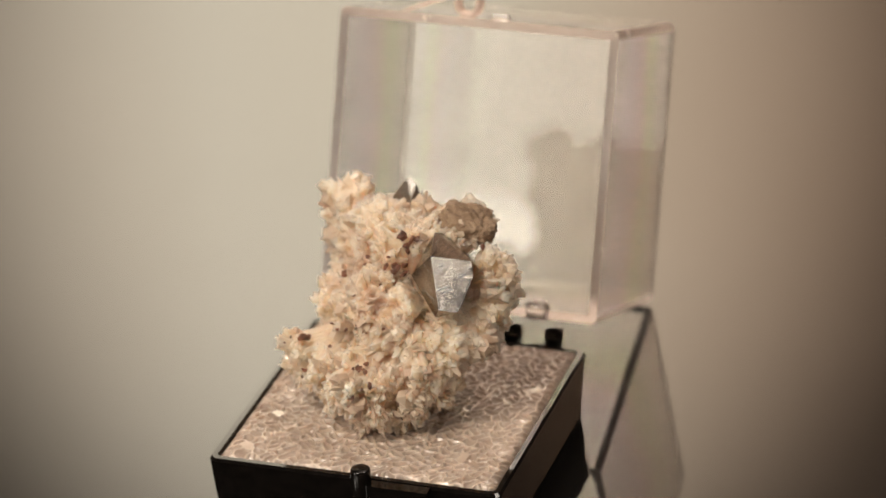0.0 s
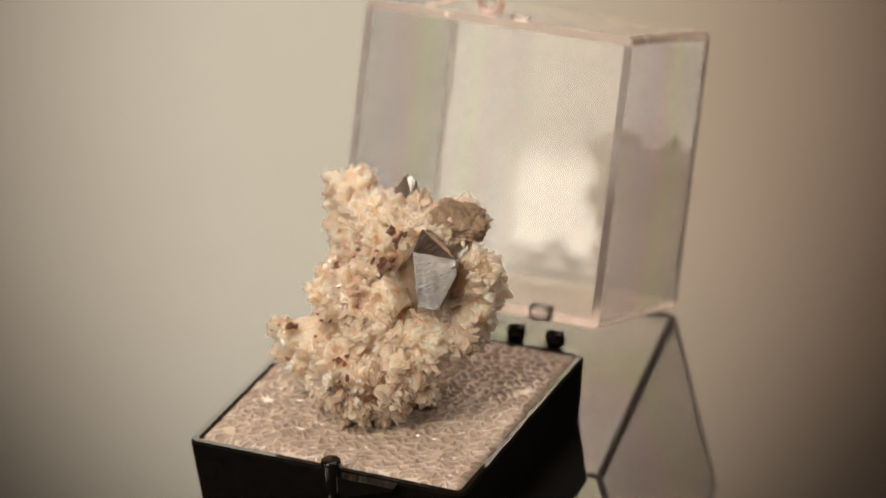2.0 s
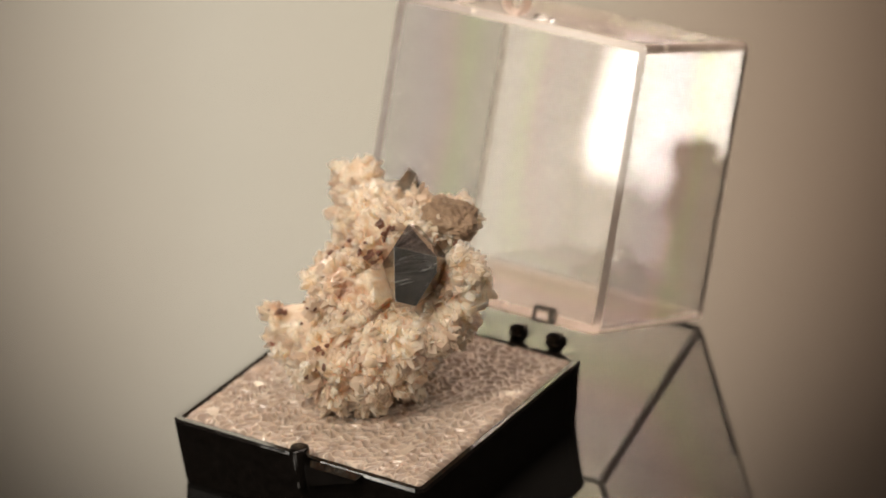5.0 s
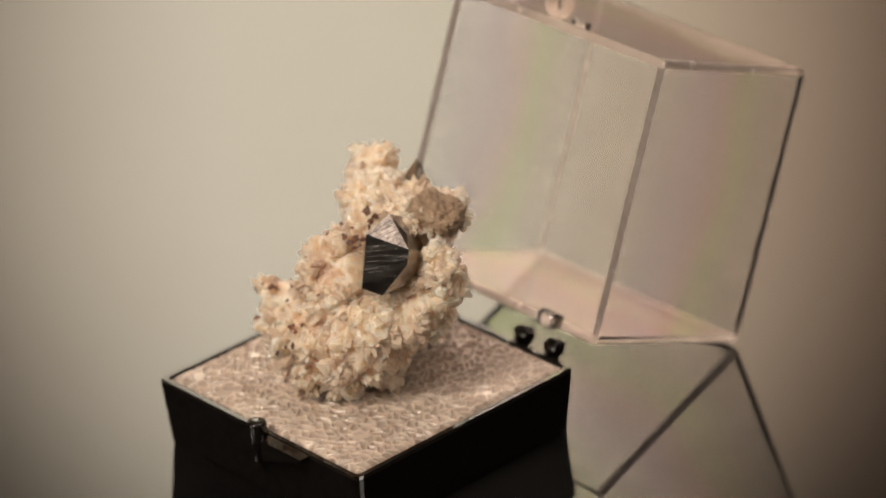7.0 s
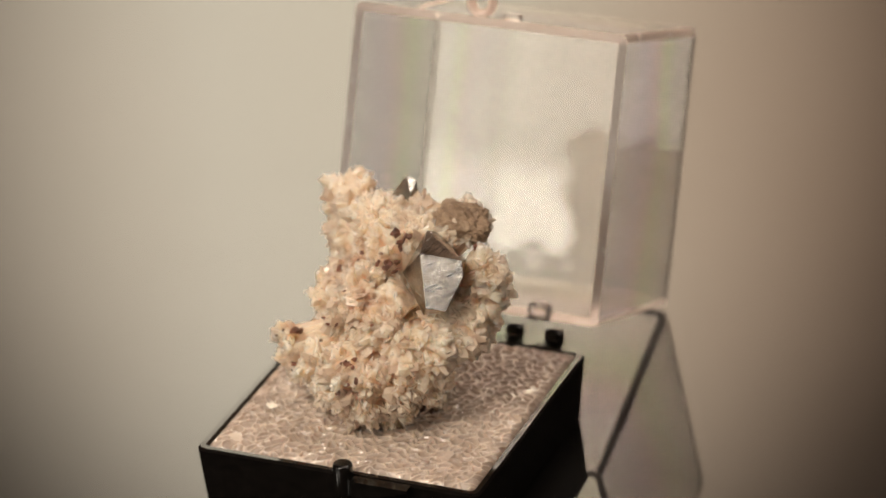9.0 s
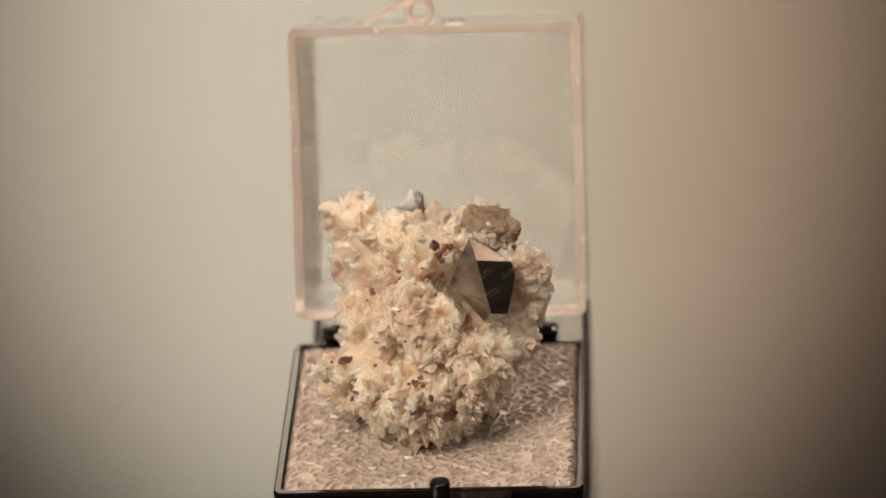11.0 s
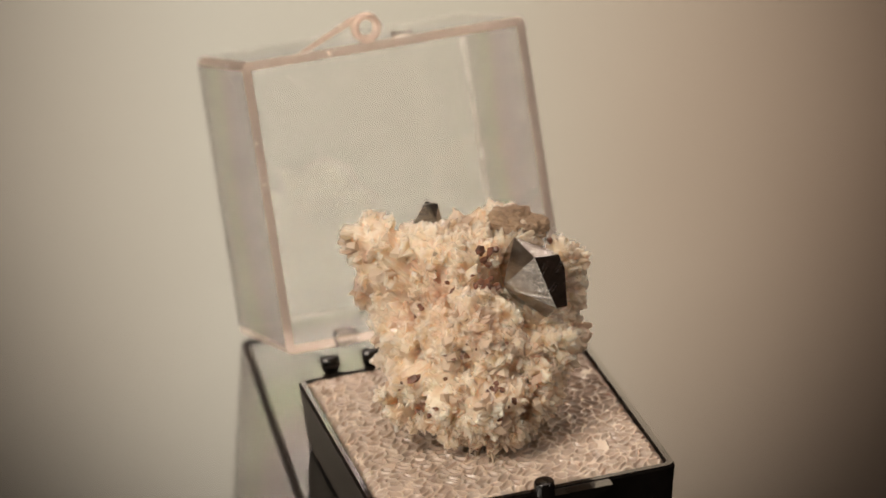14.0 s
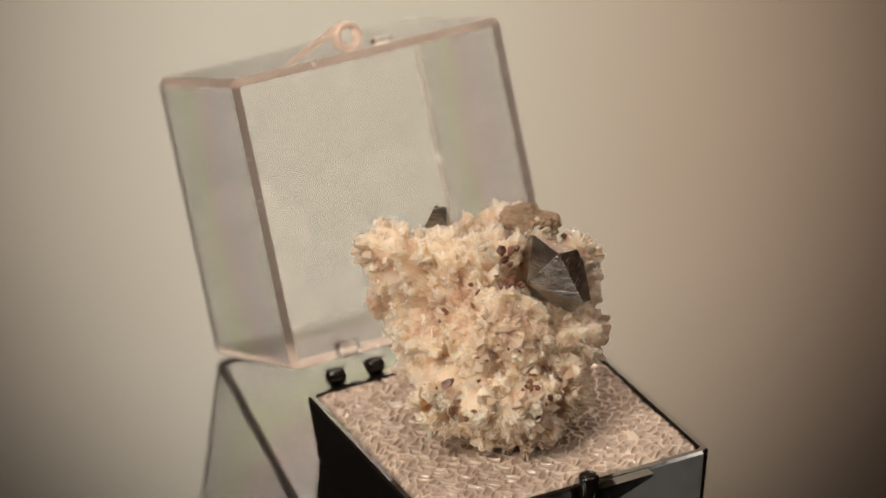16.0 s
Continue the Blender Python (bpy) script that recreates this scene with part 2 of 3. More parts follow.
def make_tray(box):
    bm = bmesh.new()
    wall = 0.75 * MM

    def ring(h, z, r):
        pts = []
        for cx, cy, a0 in ((1, 1, 0), (-1, 1, 90), (-1, -1, 180), (1, -1, 270)):
            for k in range(4):
                a = radians(a0 + k * 30)
                pts.append(bm.verts.new((cx * (h - r) + r * math.cos(a), cy * (h - r) + r * math.sin(a), z)))
        return pts

    rows = [ring(HALF * 0.955, 0.0, 0.6 * MM), ring(HALF * 0.965, 0.5 * MM, 0.8 * MM), ring(HALF, TOP - 0.3 * MM, 0.9 * MM),
            ring(HALF - 0.2 * MM, TOP, 0.8 * MM), ring(HALF - wall, TOP, 0.5 * MM), ring(HALF - wall, 1.2 * MM, 0.5 * MM)]
    n = len(rows[0])
    for a, b in zip(rows, rows[1:]):
        for i in range(n):
            bm.faces.new((a[i], a[(i + 1) % n], b[(i + 1) % n], b[i]))
    bm.faces.new(rows[0][::-1])
    bm.faces.new(rows[-1])
    bmesh.ops.recalc_face_normals(bm, faces=bm.faces[:])
    tray = part("tray", bm, BLACK, box, "shallow glossy black plastic tray")
    # the catch on the front edge: an upright post with a ramp beside it
    part("catch_post", rod(1.05 * MM, 4.6 * MM, (1.3 * MM, -HALF - 0.75 * MM, TOP - 0.6 * MM), segments=24, bevel=0.25 * MM), BLACK, tray, "round black catch post", True)
    part("catch_ramp", prism([(2.2 * MM, 0), (8.5 * MM, 2.2 * MM), (8.5 * MM, 2.5 * MM), (2.2 * MM, 2.5 * MM)], 1.3 * MM,
                             (0, -HALF - 1.2 * MM, TOP - 2.6 * MM)), BLACK, tray, "black sloping catch ledge")
    for side in (-1, 1):
        for x in (7.2, 11.8):
            lug = rod(1.02 * MM, 2.0 * MM, (side * x * MM, HALF + 1.0 * MM, TOP + 0.5 * MM), "x", 24, 0.55 * MM)
            foot = block((side * x * MM - 0.95 * MM, HALF - 0.6 * MM, TOP - 3 * MM), (side * x * MM + 0.95 * MM, HALF + 0.7 * MM, TOP - 0.3 * MM), 0.2 * MM)
            part("hinge_lug", join(lug, foot), BLACK, tray, "rounded black hinge lug")
    return tray


LEAN = 21.7
LID_W, LID_D, LID_H, LID_T = 15.9 * MM, 24.2 * MM, 31.9 * MM, 0.95 * MM


def make_lid(box):
    bm = block((-LID_W, 0, 0), (LID_W, LID_D, LID_H))
    bm.faces.ensure_lookup_table()
    front = [f for f in bm.faces if f.normal.y < -0.9]
    bmesh.ops.delete(bm, geom=front, context="FACES")
    inner = [e for e in bm.edges if len(e.link_faces) == 2]
    bmesh.ops.bevel(bm, geom=inner, offset=0.75 * MM, segments=3, profile=0.5, affect="EDGES")
    bmesh.ops.recalc_face_normals(bm, faces=bm.faces[:])
    # normals outwards, then a wall inwards
    far = max(bm.faces, key=lambda f: f.calc_center_median().y)
    if far.normal.y < 0:
        bmesh.ops.reverse_faces(bm, faces=bm.faces[:])
    bmesh.ops.solidify(bm, geom=bm.faces[:], thickness=LID_T)
    bmesh.ops.recalc_face_normals(bm, faces=bm.faces[:])
    for f in bm.faces:
        f.material_index = 1 if f.calc_area() < 1e-4 else 0
    lid = part("lid", bm, CLEAR_SIDE, box, "clear plastic lid, tipped open")
    lid.data.materials.append(CLEAR_EDGE)
    lid.matrix_local = Matrix.Translation((0, 19.2 * MM, 9.15 * MM)) @ pose(0, 0, 0, -LEAN, 0, 0)
    lid.visible_shadow = False
    # catch loop on the edge that closes on the tray
    loop = bmesh.new()
    ring_r, tube = 1.25 * MM, 0.42 * MM
    segs, sides = 24, 10
    grid = [[loop.verts.new(((ring_r + tube * math.cos(2 * math.pi * j / sides)) * math.cos(2 * math.pi * i / segs),
                             2.2 * tube * math.sin(2 * math.pi * j / sides),
                             (ring_r + tube * math.cos(2 * math.pi * j / sides)) * math.sin(2 * math.pi * i / segs))) for j in range(sides)] for i in range(segs)]
    for i in range(segs):
        for j in range(sides):
            loop.faces.new((grid[i][j], grid[(i + 1) % segs][j], grid[(i + 1) % segs][(j + 1) % sides], grid[i][(j + 1) % sides]))
    bmesh.ops.recalc_face_normals(loop, faces=loop.faces[:])
    loop.transform(Matrix.Translation((-1.5 * MM, 0.95 * MM, LID_H + 1.55 * MM)))
    ob = part("catch_loop", loop, CLEAR_EDGE, lid, "clear round catch loop", True)
    ob.visible_shadow = False
    ob = part("catch_rib", prism([(-9.2 * MM, 0.05 * MM), (-8.3 * MM, 0.05 * MM), (-2.3 * MM, 2.45 * MM), (-2.3 * MM, 2.95 * MM), (-2.9 * MM, 2.9 * MM)], 0.7 * MM, (0, 0.4 * MM, LID_H)), CLEAR_EDGE, lid, "clear sloping rib")
    ob.visible_shadow = False
    ob = part("catch_stop", block((1.2 * MM, 0.3 * MM, LID_H), (3.4 * MM, 1.5 * MM, LID_H + 0.7 * MM), 0.25 * MM), CLEAR, lid)
    ob.visible_shadow = False
    for side in (-1, 1):
        k = join(rod(1.0 * MM, 2.3 * MM, (side * 9.5 * MM, -1.2 * MM, 1.0 * MM), "x", 20, 0.25 * MM),
                 block((side * 9.5 * MM - 1.1 * MM, -1.3 * MM, 0.2 * MM), (side * 9.5 * MM + 1.1 * MM, 0.0, 1.7 * MM), 0.2 * MM))
        ob = part("hinge_knuckle", k, CLEAR, lid, "clear hinge knuckle")
        ob.visible_shadow = False
    return lid


def make_box():
    box = new("display_box")
    tagged(box, "small hinged specimen box with black tray and clear lid standing open", "display box")
    make_tray(box)
    make_lid(box)
    return box


display_box = make_box()


# ---- the foam pad: a slab of open cells ----
def worley(x, y, cell, seed):
    """Distance to the nearest and next nearest of jittered points."""
    gx, gy = np.floor(x / cell).astype(int), np.floor(y / cell).astype(int)
    best, second = np.full(x.shape, 9.0), np.full(x.shape, 9.0)
    for i in range(-1, 2):
        for j in range(-1, 2):
            cx, cy = gx + i, gy + j
            h = np.sin(cx * 127.1 + cy * 311.7 + seed) * 43758.5453
            k = np.sin(cx * 269.5 + cy * 183.3 + seed) * 24634.6345
            px, py = cx + h - np.floor(h), cy + k - np.floor(k)
            d = np.hypot(px - x / cell, py - y / cell)
            second = np.where(d < best, best, np.minimum(second, d))
            best = np.minimum(best, d)
    return best, second


def make_foam():
    n, half = 380, HALF - 0.8 * MM
    u = np.linspace(-1, 1, n)
    x, y = np.meshgrid(u * half, u * half, indexing="ij")
    wx = x + 0.25 * MM * np.sin(y / MM * 1.3 + 1) + 0.2 * MM * np.sin(y / MM * 2.9)
    wy = y + 0.25 * MM * np.sin(x / MM * 1.1) + 0.2 * MM * np.sin(x / MM * 3.1 + 2)
    a1, a2 = worley(wx * 0.85, wy, 1.0 * MM, 1.0)
    hole = np.clip((a2 - a1 - 0.06) / 0.34, 0, 1)
    hole = hole * hole * (3 - 2 * hole)
    bowl = 1 - np.clip(a1 / 0.7, 0, 1) ** 2
    z = 0.16 * MM - 0.16 * MM * hole - 0.12 * MM * hole * bowl
    z += 0.12 * MM * np.sin(x / MM * 0.5 + 1) * np.sin(y / MM * 0.43)
    edge = np.minimum(half - np.abs(x), half - np.abs(y)) / (1.0 * MM)
    z -= 0.9 * MM * np.clip(1 - edge, 0, 1) ** 2.2
    z += TOP + 0.05 * MM
    verts = np.stack([x, y, z], -1).reshape(-1, 3)
    idx = np.arange(n * n).reshape(n, n)
    quads = np.stack([idx[:-1, :-1], idx[1:, :-1], idx[1:, 1:], idx[:-1, 1:]], -1).reshape(-1, 4).tolist()
    rim = np.concatenate([idx[:, 0], idx[-1, 1:], idx[-2::-1, -1], idx[0, -2:0:-1]])
    low = verts[rim].copy()
    low[:, 2] = 1.25 * MM
    start = n * n
    verts = np.concatenate([verts, low])
    m = len(rim)
    quads += [[int(rim[i]), start + i, start + (i + 1) % m, int(rim[(i + 1) % m])] for i in range(m)]
    quads.append([start + i for i in range(m)])
    mesh = bpy.data.meshes.new("foam_pad")
    mesh.from_pydata(verts.tolist(), [], quads)
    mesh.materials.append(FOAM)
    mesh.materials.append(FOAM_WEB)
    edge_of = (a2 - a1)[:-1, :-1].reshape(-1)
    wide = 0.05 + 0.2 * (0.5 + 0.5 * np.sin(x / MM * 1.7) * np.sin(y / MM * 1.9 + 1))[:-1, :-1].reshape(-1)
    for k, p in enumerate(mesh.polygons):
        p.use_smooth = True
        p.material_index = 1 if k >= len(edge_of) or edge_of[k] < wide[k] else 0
    ob = new("foam_pad", mesh)
    return tagged(ob, "beige closed-cell foam pad filling the black tray", "foam pad")


foam_pad = make_foam()

# ---- the mineral specimen ----
BLOBS = [  # centre and radii in mm
    ((-1.6, 0.9, 14.9), (7.5, 10.8, 1.8)),
    ((1.7, 1.1, 19.0), (8.8, 4.7, 2.5)),
    ((-8.3, 10.6, 26.9), (1.8, 1.8, 1.8)),
    ((-3.4, 7.7, 17.4), (1.8, 7.2, 9.7)),
    ((1.6, 5.4, 26.1), (6.9, 4.3, 1.9)),
    ((10.4, 2.3, 23.2), (1.8, 1.8, 2.7)),
    ((5.0, -0.6, 16.3), (1.8, 2.0, 6.5)),
    ((6.0, -0.6, 16.9), (3.8, 3.1, 1.8)),
    ((-4.4, 4.4, 14.9), (2.8, 2.9, 3.9)),
    ((-4.8, -5.2, 12.9), (3.1, 1.9, 1.8)),
    ((-0.2, -0.3, 10.2), (4.3, 6.6, 1.8)),
    ((0.0, -2.3, 18.7), (4.8, 2.9, 5.0)),
    ((-1.4, -7.4, 12.5), (3.1, 2.1, 1.8)),
    ((3.3, -4.6, 15.7), (4.9, 1.8, 4.6)),
    ((-3.5, 3.3, 18.2), (5.9, 4.2, 1.8)),
    ((-7.6, 8.9, 22.4), (1.8, 3.3, 5.1)),
    ((5.7, 4.6, 18.0), (1.9, 1.9, 3.7)),
    ((-1.6, 0.4, 21.1), (2.2, 2.7, 3.8)),
    ((-9.2, -3.5, 14.3), (1.8, 1.8, 2.7)),
]
CORE = np.array((0.5, 2.6, 18.0))
ORE_AT = Vector((5.9, -1.6, 24.9))
ROCK_AT = Vector((6.5, 5.5, 27.3))
TIP_AT = Vector((-1.7, 10.4, 27.6))


def field(p):
    """Smooth union of the blobs; below zero inside."""
    total = np.zeros(len(p))
    for c, r in BLOBS:
        q = (p - np.array(c)) / np.array(r)
        l, g = np.linalg.norm(q, axis=1), np.linalg.norm(q / np.array(r), axis=1) + 1e-6
        total += np.exp(np.clip(-l * (l - 1) / g / 0.8, -60, 30))
    return -0.8 * np.log(total + 1e-26)


def surface(d):
    """Where rays from the core leave the body, outermost crossing."""
    r = np.full(len(d), 24.0)
    done = np.zeros(len(d), bool)
    for _ in range(80):
        inside = field(CORE + d * r[:, None]) < 0
        done |= inside
        r = np.where(done, r, r - 0.3)
    lo, hi = r, r + 0.3
    for _ in range(6):
        mid = (lo + hi) / 2
        inside = field(CORE + d * mid[:, None]) < 0
        lo, hi = np.where(inside, mid, lo), np.where(inside, hi, mid)
    return lo


def lump():
    """The lumpy body under the crystals: points with normals, and its mesh."""
    bm = bmesh.new()
    bmesh.ops.create_icosphere(bm, subdivisions=7, radius=1.0)
    d = np.array([v.co[:] for v in bm.verts])
    d /= np.linalg.norm(d, axis=1)[:, None]
    p = CORE + d * surface(d)[:, None]
    for v, q, w in zip(bm.verts, p, d):
        n1 = noise.fractal(Vector(q) * 0.27, 0.9, 2.0, 5)
        f = noise.voronoi(Vector(q) * 0.95)[0]
        n2 = min(f[1] - f[0], 0.5)
        g = abs(noise.noise(Vector((q[0] * 0.34, q[1] * 0.2, q[2] * 0.16)) + Vector((5, 2, 9))))
        q = q + w * (1.5 * n1 + 0.5 * n2 + 0.05 - 2.0 * max(0.0, 1 - g / 0.1))
        gap = max(4.35 - (Vector(q) - ORE_AT).length if q[1] < 1.5 else 0.0, 2.2 - (Vector(q) - TIP_AT).length)
        if gap > 0:
            q = q + (CORE - q) / np.linalg.norm(CORE - q) * gap
        q[2] = max(q[2], 8.25)
        v.co = Vector(q) * MM
    bm.normal_update()
    pts = [(v.co.copy(), v.normal.copy()) for v in bm.verts]
    areas = [sum(f.calc_area() for f in v.link_faces) for v in bm.verts]
    verts = np.array([v.co[:] for v in bm.verts])
    faces = [[v.index for v in f.verts] for f in bm.faces]
    bm.free()
    return pts, areas, verts, faces


def hull(points, bevel=0.0, flat=9):
    bm = bmesh.new()
    for p in points:
        bm.verts.new(Vector(p) * MM)
    bmesh.ops.convex_hull(bm, input=bm.verts[:])
    loose = [v for v in bm.verts if not v.link_faces]
    bmesh.ops.delete(bm, geom=loose, context="VERTS")
    bmesh.ops.dissolve_limit(bm, angle_limit=radians(flat), verts=bm.verts[:], edges=bm.edges[:])
    if bevel:
        bmesh.ops.bevel(bm, geom=bm.edges[:], offset=bevel * MM, segments=1, profile=0.5, affect="EDGES")
    bmesh.ops.recalc_face_normals(bm, faces=bm.faces[:])
    return bm


def faceted(planes, inside, bevel):
    """A convex crystal cut by planes, each through three points."""
    cut = []
    for a, b, c in planes:
        a, b, c = Vector(a), Vector(b), Vector(c)
        n = (b - a).cross(c - a).normalized()
        if n.dot(Vector(inside) - a) > 0:
            n = -n
        cut.append((n, n.dot(a)))
    corners = []
    for i in range(len(cut)):
        for j in range(i):
            for k in range(j):
                m = Matrix((cut[i][0], cut[j][0], cut[k][0]))
                if abs(m.determinant()) < 1e-4:
                    continue
                p = m.inverted() @ Vector((cut[i][1], cut[j][1], cut[k][1]))
                if all(n.dot(p) < d + 1e-4 for n, d in cut):
                    corners.append(p)
    return hull(corners, bevel)


def blade(rng, slim):
    """A small pointed spar blade, one unit long, growing along z."""
    w, t = (rng.uniform(0.25, 0.4), rng.uniform(0.17, 0.28)) if slim else (rng.uniform(0.28, 0.46), rng.uniform(0.2, 0.36))
    s, lean = rng.uniform(0.45, 0.68), rng.uniform(-0.14, 0.14)
    kind = rng.random() * (0.7 if slim else 1.0)
    bm = bmesh.new()
    if kind < 0.55:
        pts = [(-w * .55, -t * .8, -.55), (w * .55, -t * .8, -.55), (w * .55, t * .8, -.55), (-w * .55, t * .8, -.55),
               (-w, 0, s), (w, 0, s * rng.uniform(.8, 1.1)), (lean, -t, s * .85), (lean * .5, t, s * .8), (lean + .05, -t * .25, 1.0), (lean - .06, t * .25, .97)]
    else:
        e = rng.uniform(0.1, 0.3)
        pts = [(-w, -t, -.55), (w, -t, -.55), (w, t, -.55), (-w, t, -.55), (-w * .9, -t, .75 - e), (w * .9, -t * .8, .75 + e * .5), (w * .85, t, .7 + e * .6), (-w, t * .8, .66 - e),
               (lean, -t * .5, .98), (lean + .08, t * .6, .94)]
    for p in pts:
        bm.verts.new(p)
    bmesh.ops.convex_hull(bm, input=bm.verts[:])
    loose = [v for v in bm.verts if not v.link_faces]
    bmesh.ops.delete(bm, geom=loose, context="VERTS")
    bmesh.ops.recalc_face_normals(bm, faces=bm.faces[:])
    return bm


def stand(at, normal, spin, rng, tilt):
    n = Vector(normal) + noise.noise_vector(Vector(at) / MM * 0.42) * 0.8 + Vector((rng.uniform(-1, 1), rng.uniform(-1, 1), rng.uniform(-1, 1))) * tilt
    return Matrix.Translation(at) @ n.normalized().to_track_quat("Z", "Y").to_matrix().to_4x4() @ pose(0, 0, 0, 0, 0, spin)


def make_specimen():
    spec = new("mineral_specimen")
    tagged(spec, "cream spar crystal cluster with dark metallic crystals on the foam pad", "mineral")
    pts, areas, body_verts, body_faces = lump()
    rng = random.Random(7)
    blades = [blade(rng, k < 9) for k in range(18)]
    meshes = []
    for b in blades:
        mesh = bpy.data.meshes.new("spar_crystal")
        b.to_mesh(mesh)
        mesh.materials.append(SPAR_ONE)
        meshes.append(mesh)
    shapes = [(np.array([v.co[:] for v in m.vertices]), [list(p.vertices) for p in m.polygons]) for m in meshes]
    for b in blades:
        b.free()

    def free_of_ore(q):
        mm = q / MM
        if (mm - ORE_AT).length < 4.6 and mm.y < 1.5 or (mm - TIP_AT).length < 2.5:
            return False
        if (mm - ROCK_AT).length < 2.7:
            return False
        return mm.z > 8.6

    # crystals stand in rosettes, each fanning out from a point on the body
    grown = []
    seats = [k for k, (q, n) in enumerate(pts) if free_of_ore(q)]
    weights = list(itertools.accumulate(areas[k] for k in seats))
    for k in rng.choices(seats, cum_weights=weights, k=540):
        q, n = pts[k]
        reach = rng.choice((1.0, 1.3, 1.5, 1.8, 2.2)) * rng.uniform(0.85, 1.15)
        if -3 < q.x / MM < 10 and q.y < -3 * MM:
            reach *= 1.2
        elif q.x < -3 * MM or q.y > 3 * MM:
            reach *= 0.92
        lean = Vector((rng.uniform(-1, 1), rng.uniform(-1, 1), rng.uniform(-1, 1))) * 0.35
        for _ in range(rng.randrange(8, 17)):
            way = (n + lean + Vector((rng.gauss(0, 1), rng.gauss(0, 1), rng.gauss(0, 1))) * 0.55).normalized()
            if way.dot(n) < 0.15:
                continue
            size = min(reach, 2.05) * rng.uniform(0.65, 1.1)
            m = Matrix.Translation(q - n * 0.5 * MM) @ way.to_track_quat("Z", "Y").to_matrix().to_4x4() @ pose(0, 0, 0, 0, 0, rng.uniform(0, 360))
            m = m @ Matrix.Diagonal((size * MM * rng.uniform(0.85, 1.2), size * MM * rng.uniform(0.85, 1.15), size * MM, 1))
            grown.append((size * (1.0 if n.y < 0.2 else 0.2), m))
    grown.sort(key=lambda g: -g[0])
    # the largest are crystals of their own
    for size, m in grown[:300]:
        ob = new("spar_crystal", meshes[rng.randrange(9)])
        ob.parent = spec
        ob.matrix_local = m
    # the rest grows into one crust with the body and a fine druse
    for k in rng.choices(seats, cum_weights=weights, k=2200):
        q, n = pts[k]
        size = rng.uniform(0.5, 1.0)
        grown.append((size, stand(q - n * 0.1 * MM, n, rng.uniform(0, 360), rng, 0.6) @ Matrix.Diagonal((size * MM, size * MM, size * MM, 1))))
    verts, faces, base = [body_verts], body_faces, len(body_verts)
    for size, m in grown[300:]:
        v, f = shapes[rng.randrange(4, len(shapes))]
        a = np.array(m)
        verts.append(v @ a[:3, :3].T + a[:3, 3])
        faces += [[i + base for i in p] for p in f]
        base += len(v)
    mesh = bpy.data.meshes.new("crystal_mass")
    mesh.from_pydata(np.concatenate(verts).tolist(), [], faces)
    mesh.materials.append(MASS)
    mass = new("crystal_mass", mesh)
    mass.parent = spec
    tagged(mass, "intergrown crust of small cream crystals")
    fuse = mass.modifiers.new("grown_together", "REMESH")
    fuse.mode, fuse.voxel_size = "VOXEL", 0.055 * MM

    # dark ore crystals
    peak, tl, tr, shelf = (4.5, 0.67, 28.45), (5.35, -3.40, 27.90), (8.80, -0.70, 26.30), (7.16, 0.60, 27.0)
    bl, br, right = (6.77, -5.75, 22.95), (8.37, -4.35, 22.15), (9.20, -1.40, 24.90)
    left, foot, crest = (2.45, -1.5, 24.3), (5.95, -4.6, 21.4), (5.05, 2.7, 27.4)
    part("ore_crystal", hull([peak, tl, tr, shelf, bl, br, right, left, foot, crest, (3.2, 2.4, 25.0), (8.2, 2.4, 24.5), (7.8, 1.0, 21.6), (4.2, 0.8, 21.2)], 0.012, 3),
         ORE, spec, "large steel-grey faceted metallic crystal")
    part("small_ore_crystal", hull([(-1.9, 10.7, 29.2), (-0.7, 10.3, 28.8), (-3.6, 10.5, 26.8), (-1.2, 9.6, 27.2), (-3.6, 9.4, 24.0), (-0.2, 9.4, 24.2), (-0.4, 11.5, 24.5), (-3.4, 12.0, 24.5), (-1.4, 8.6, 24.2)], 0.05),
         ORE, spec, "small dark pointed metallic crystal")
    # brown host rock showing at the top
    bm = bmesh.new()
    bmesh.ops.create_icosphere(bm, subdivisions=5, radius=1.0)
    turn = Euler((0.1, 0.3, 0.35)).to_matrix()
    for v in bm.verts:
        c = v.co.normalized()
        sharp = max(abs(c.x), abs(c.y), abs(c.z))
        q = turn @ Vector((c.x * 2.9, c.y * 2.7, c.z * 1.25)) / sharp ** 0.5 + ROCK_AT
        q += c * (0.45 * noise.fractal(q * 0.8, 1.0, 2.0, 5) + 0.28 * noise.noise(Vector((q.x, q.y, q.z * 3.0)) * 1.7))
        v.co = q * MM
    part("host_rock", bm, ROCK, spec, "rough brown patch of host rock", False)
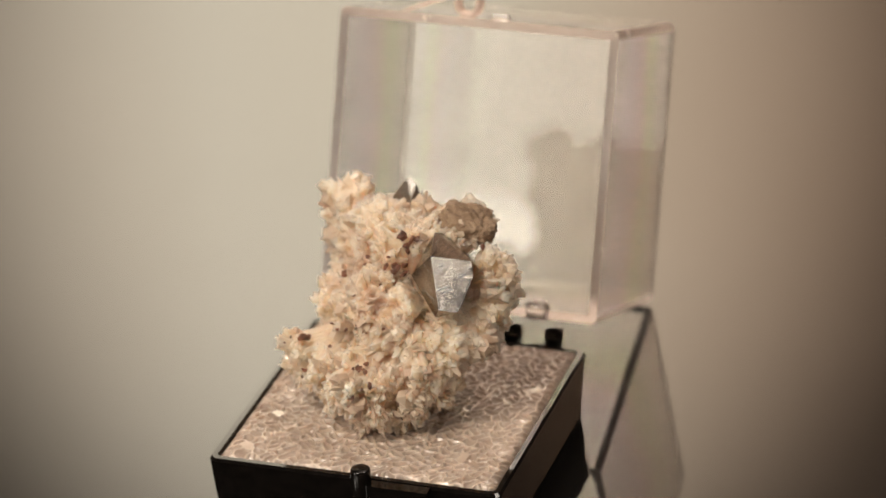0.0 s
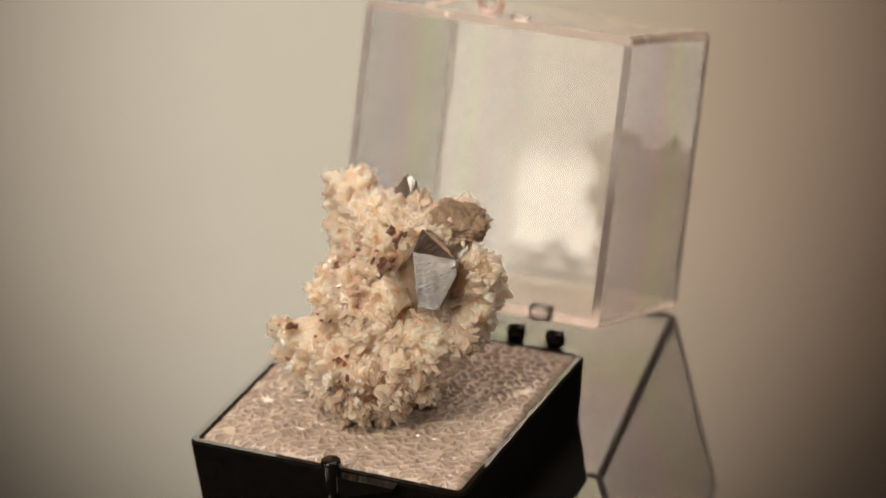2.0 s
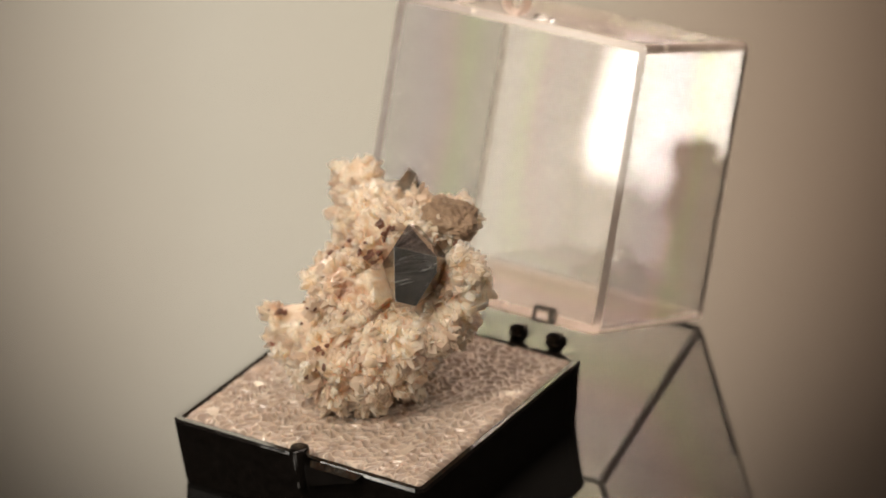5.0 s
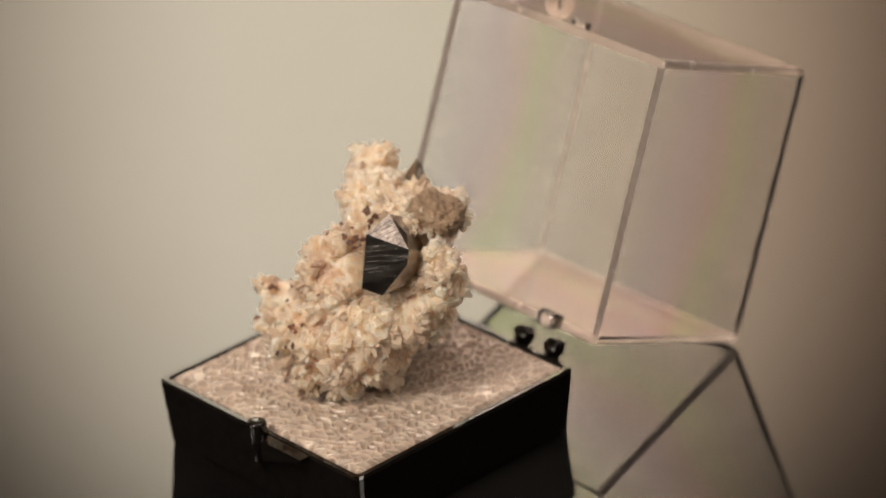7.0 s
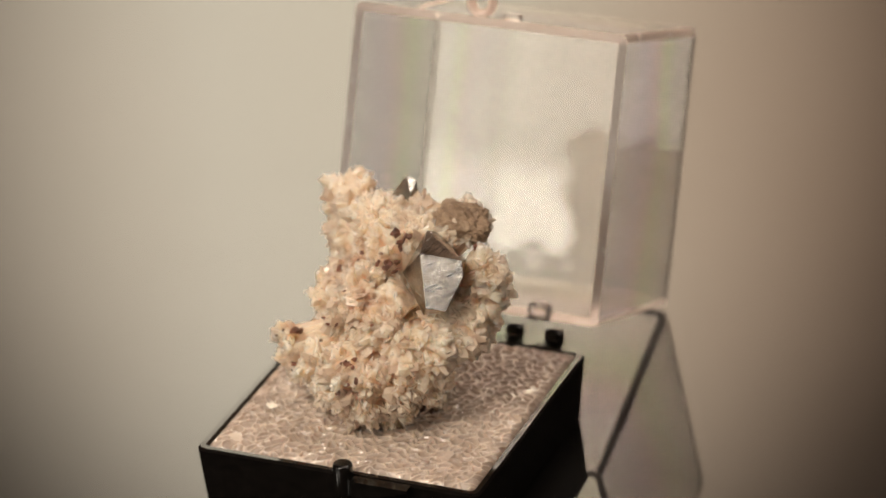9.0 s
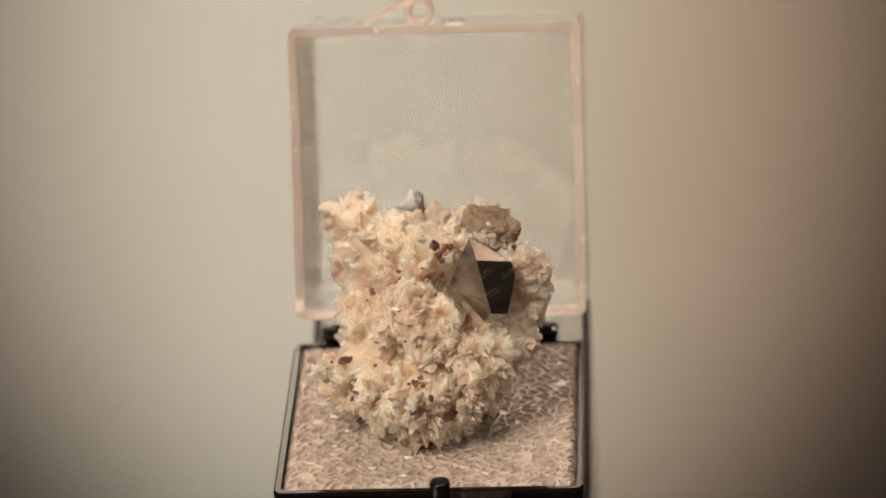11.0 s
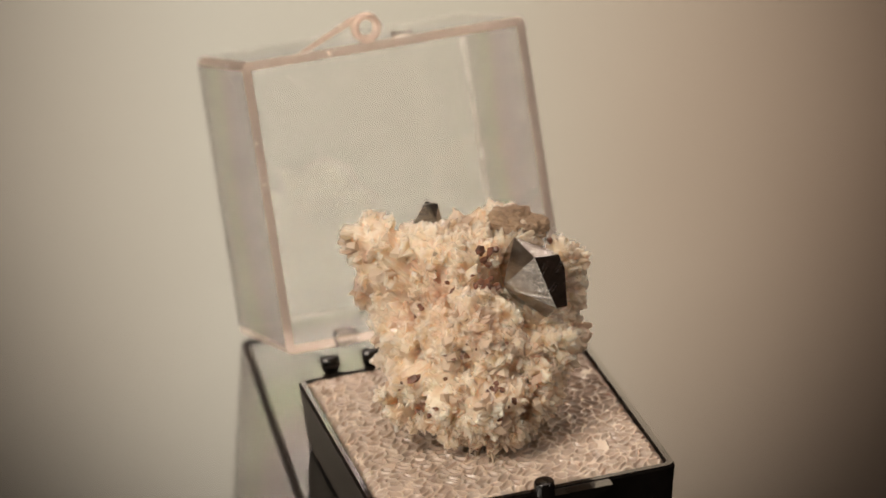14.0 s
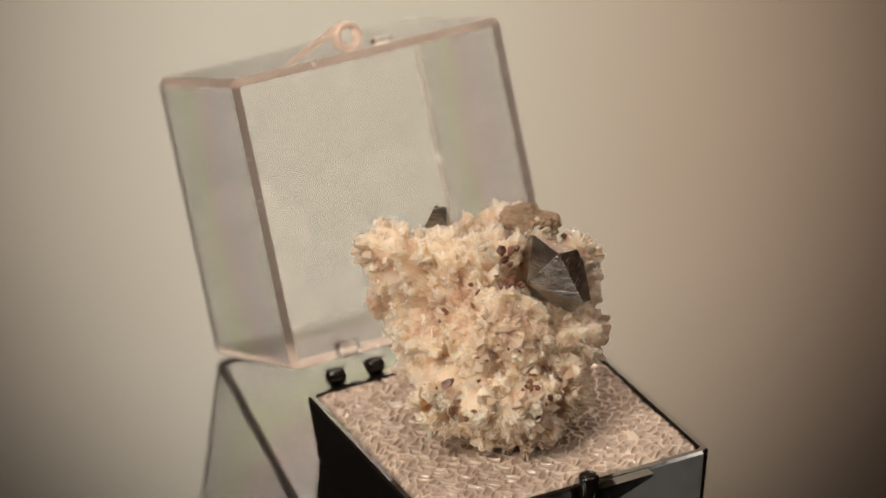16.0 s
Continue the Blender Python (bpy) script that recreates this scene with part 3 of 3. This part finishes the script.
    # rusty specks between the crystals, a few standing in for small dark holes
    spots = [((1.6, 0.6, 27.2), 7, 0.9, 1.5), ((1.6, -1.4, 25.4), 8, 0.9, 1.4), ((-6.3, 1.0, 22.0), 3, 0.3, 1.5), ((-8.0, -4.7, 17.4), 4, 0.45, 1.6), ((9.3, 2.4, 25.7), 3, 0.3, 1.5),
             ((-3.3, -0.4, 25.2), 2, 0.4, 0.9), ((-0.8, -8.6, 16.8), 6, 0.7, 1.3), ((-7.2, -7.8, 15.0), 3, 0.5, 1.0), ((-9.9, -5.4, 16.7), 2, 0.3, 0.9), ((0.1, -0.9, 25.3), 5, 0.8, 1.1),
             ((-1.6, -3.6, 21.6), 5, 1.6, 0.8), ((-4.4, -6.0, 18.0), 5, 1.6, 0.8), ((-0.6, -9.6, 15.2), 6, 1.4, 1.0), ((1.0, -6.0, 19.5), 4, 1.4, 0.8)]
    for s, number, wide, large in spots:
        for _ in range(number):
            at = Vector(s) + Vector((rng.uniform(-1, 1), rng.uniform(-1, 1), rng.uniform(-1, 1))) * wide
            q, n = min(pts, key=lambda p: (p[0] / MM - at).length_squared)
            at = q / MM + n * rng.uniform(0.5, 1.0)
            bm = bmesh.new()
            bmesh.ops.create_icosphere(bm, subdivisions=1, radius=rng.uniform(0.16, 0.32) * large * MM)
            for v in bm.verts:
                v.co *= 1 + rng.uniform(-0.5, 0.4)
            bm.transform(Matrix.Translation(at * MM) @ pose(0, 0, 0, rng.uniform(0, 90), rng.uniform(0, 90), rng.uniform(0, 90)) @ Matrix.Diagonal((rng.uniform(0.4, 0.8), rng.uniform(0.8, 1.3), rng.uniform(0.9, 1.7), 1)))
            part("rust_and_hole_speck", bm, RUST_AND_HOLE, spec, "dark red-brown speck")
    return spec


specimen = make_specimen()


# ---- what moves: the turntable turns to and fro with all that stands on it ----
def motions():
    turns = [(0, -18.58), (0.5, -22.20), (1, -25.02), (1.5, -26.88), (2, -25.25), (2.5, -23.25), (3, -21.26), (3.5, -21.60), (4, -24.94), (4.5, -28.79), (4.7, -30.38), (5.2, -35.40), (5.7, -41.50), (6.1, -45.70), (6.45, -47.80), (6.8, -47.65), (7, -46.70), (7.5, -41.18), (8, -34.31), (8.5, -28.22), (9, -22.57), (9.2, -20.28), (9.9, -12.96), (10.6, -6.24), (11.3, 0.13), (11.5, 1.90), (12, 6.09), (12.5, 9.50), (13, 12.77), (13.5, 14.46), (14, 16.93), (14.5, 20.72), (15, 23.45), (15.5, 26.31), (16, 25.36)]
    seat = Matrix.Translation((-7.37 * MM, -14.10 * MM, 0))
    rows = [(t, pose(0, 0, 0, 0, 0, a)) for t, a in turns]
    walk(turntable, rows)
    for thing in (display_box, foam_pad, specimen):
        walk(thing, [(t, m @ seat) for t, m in rows])


motions()
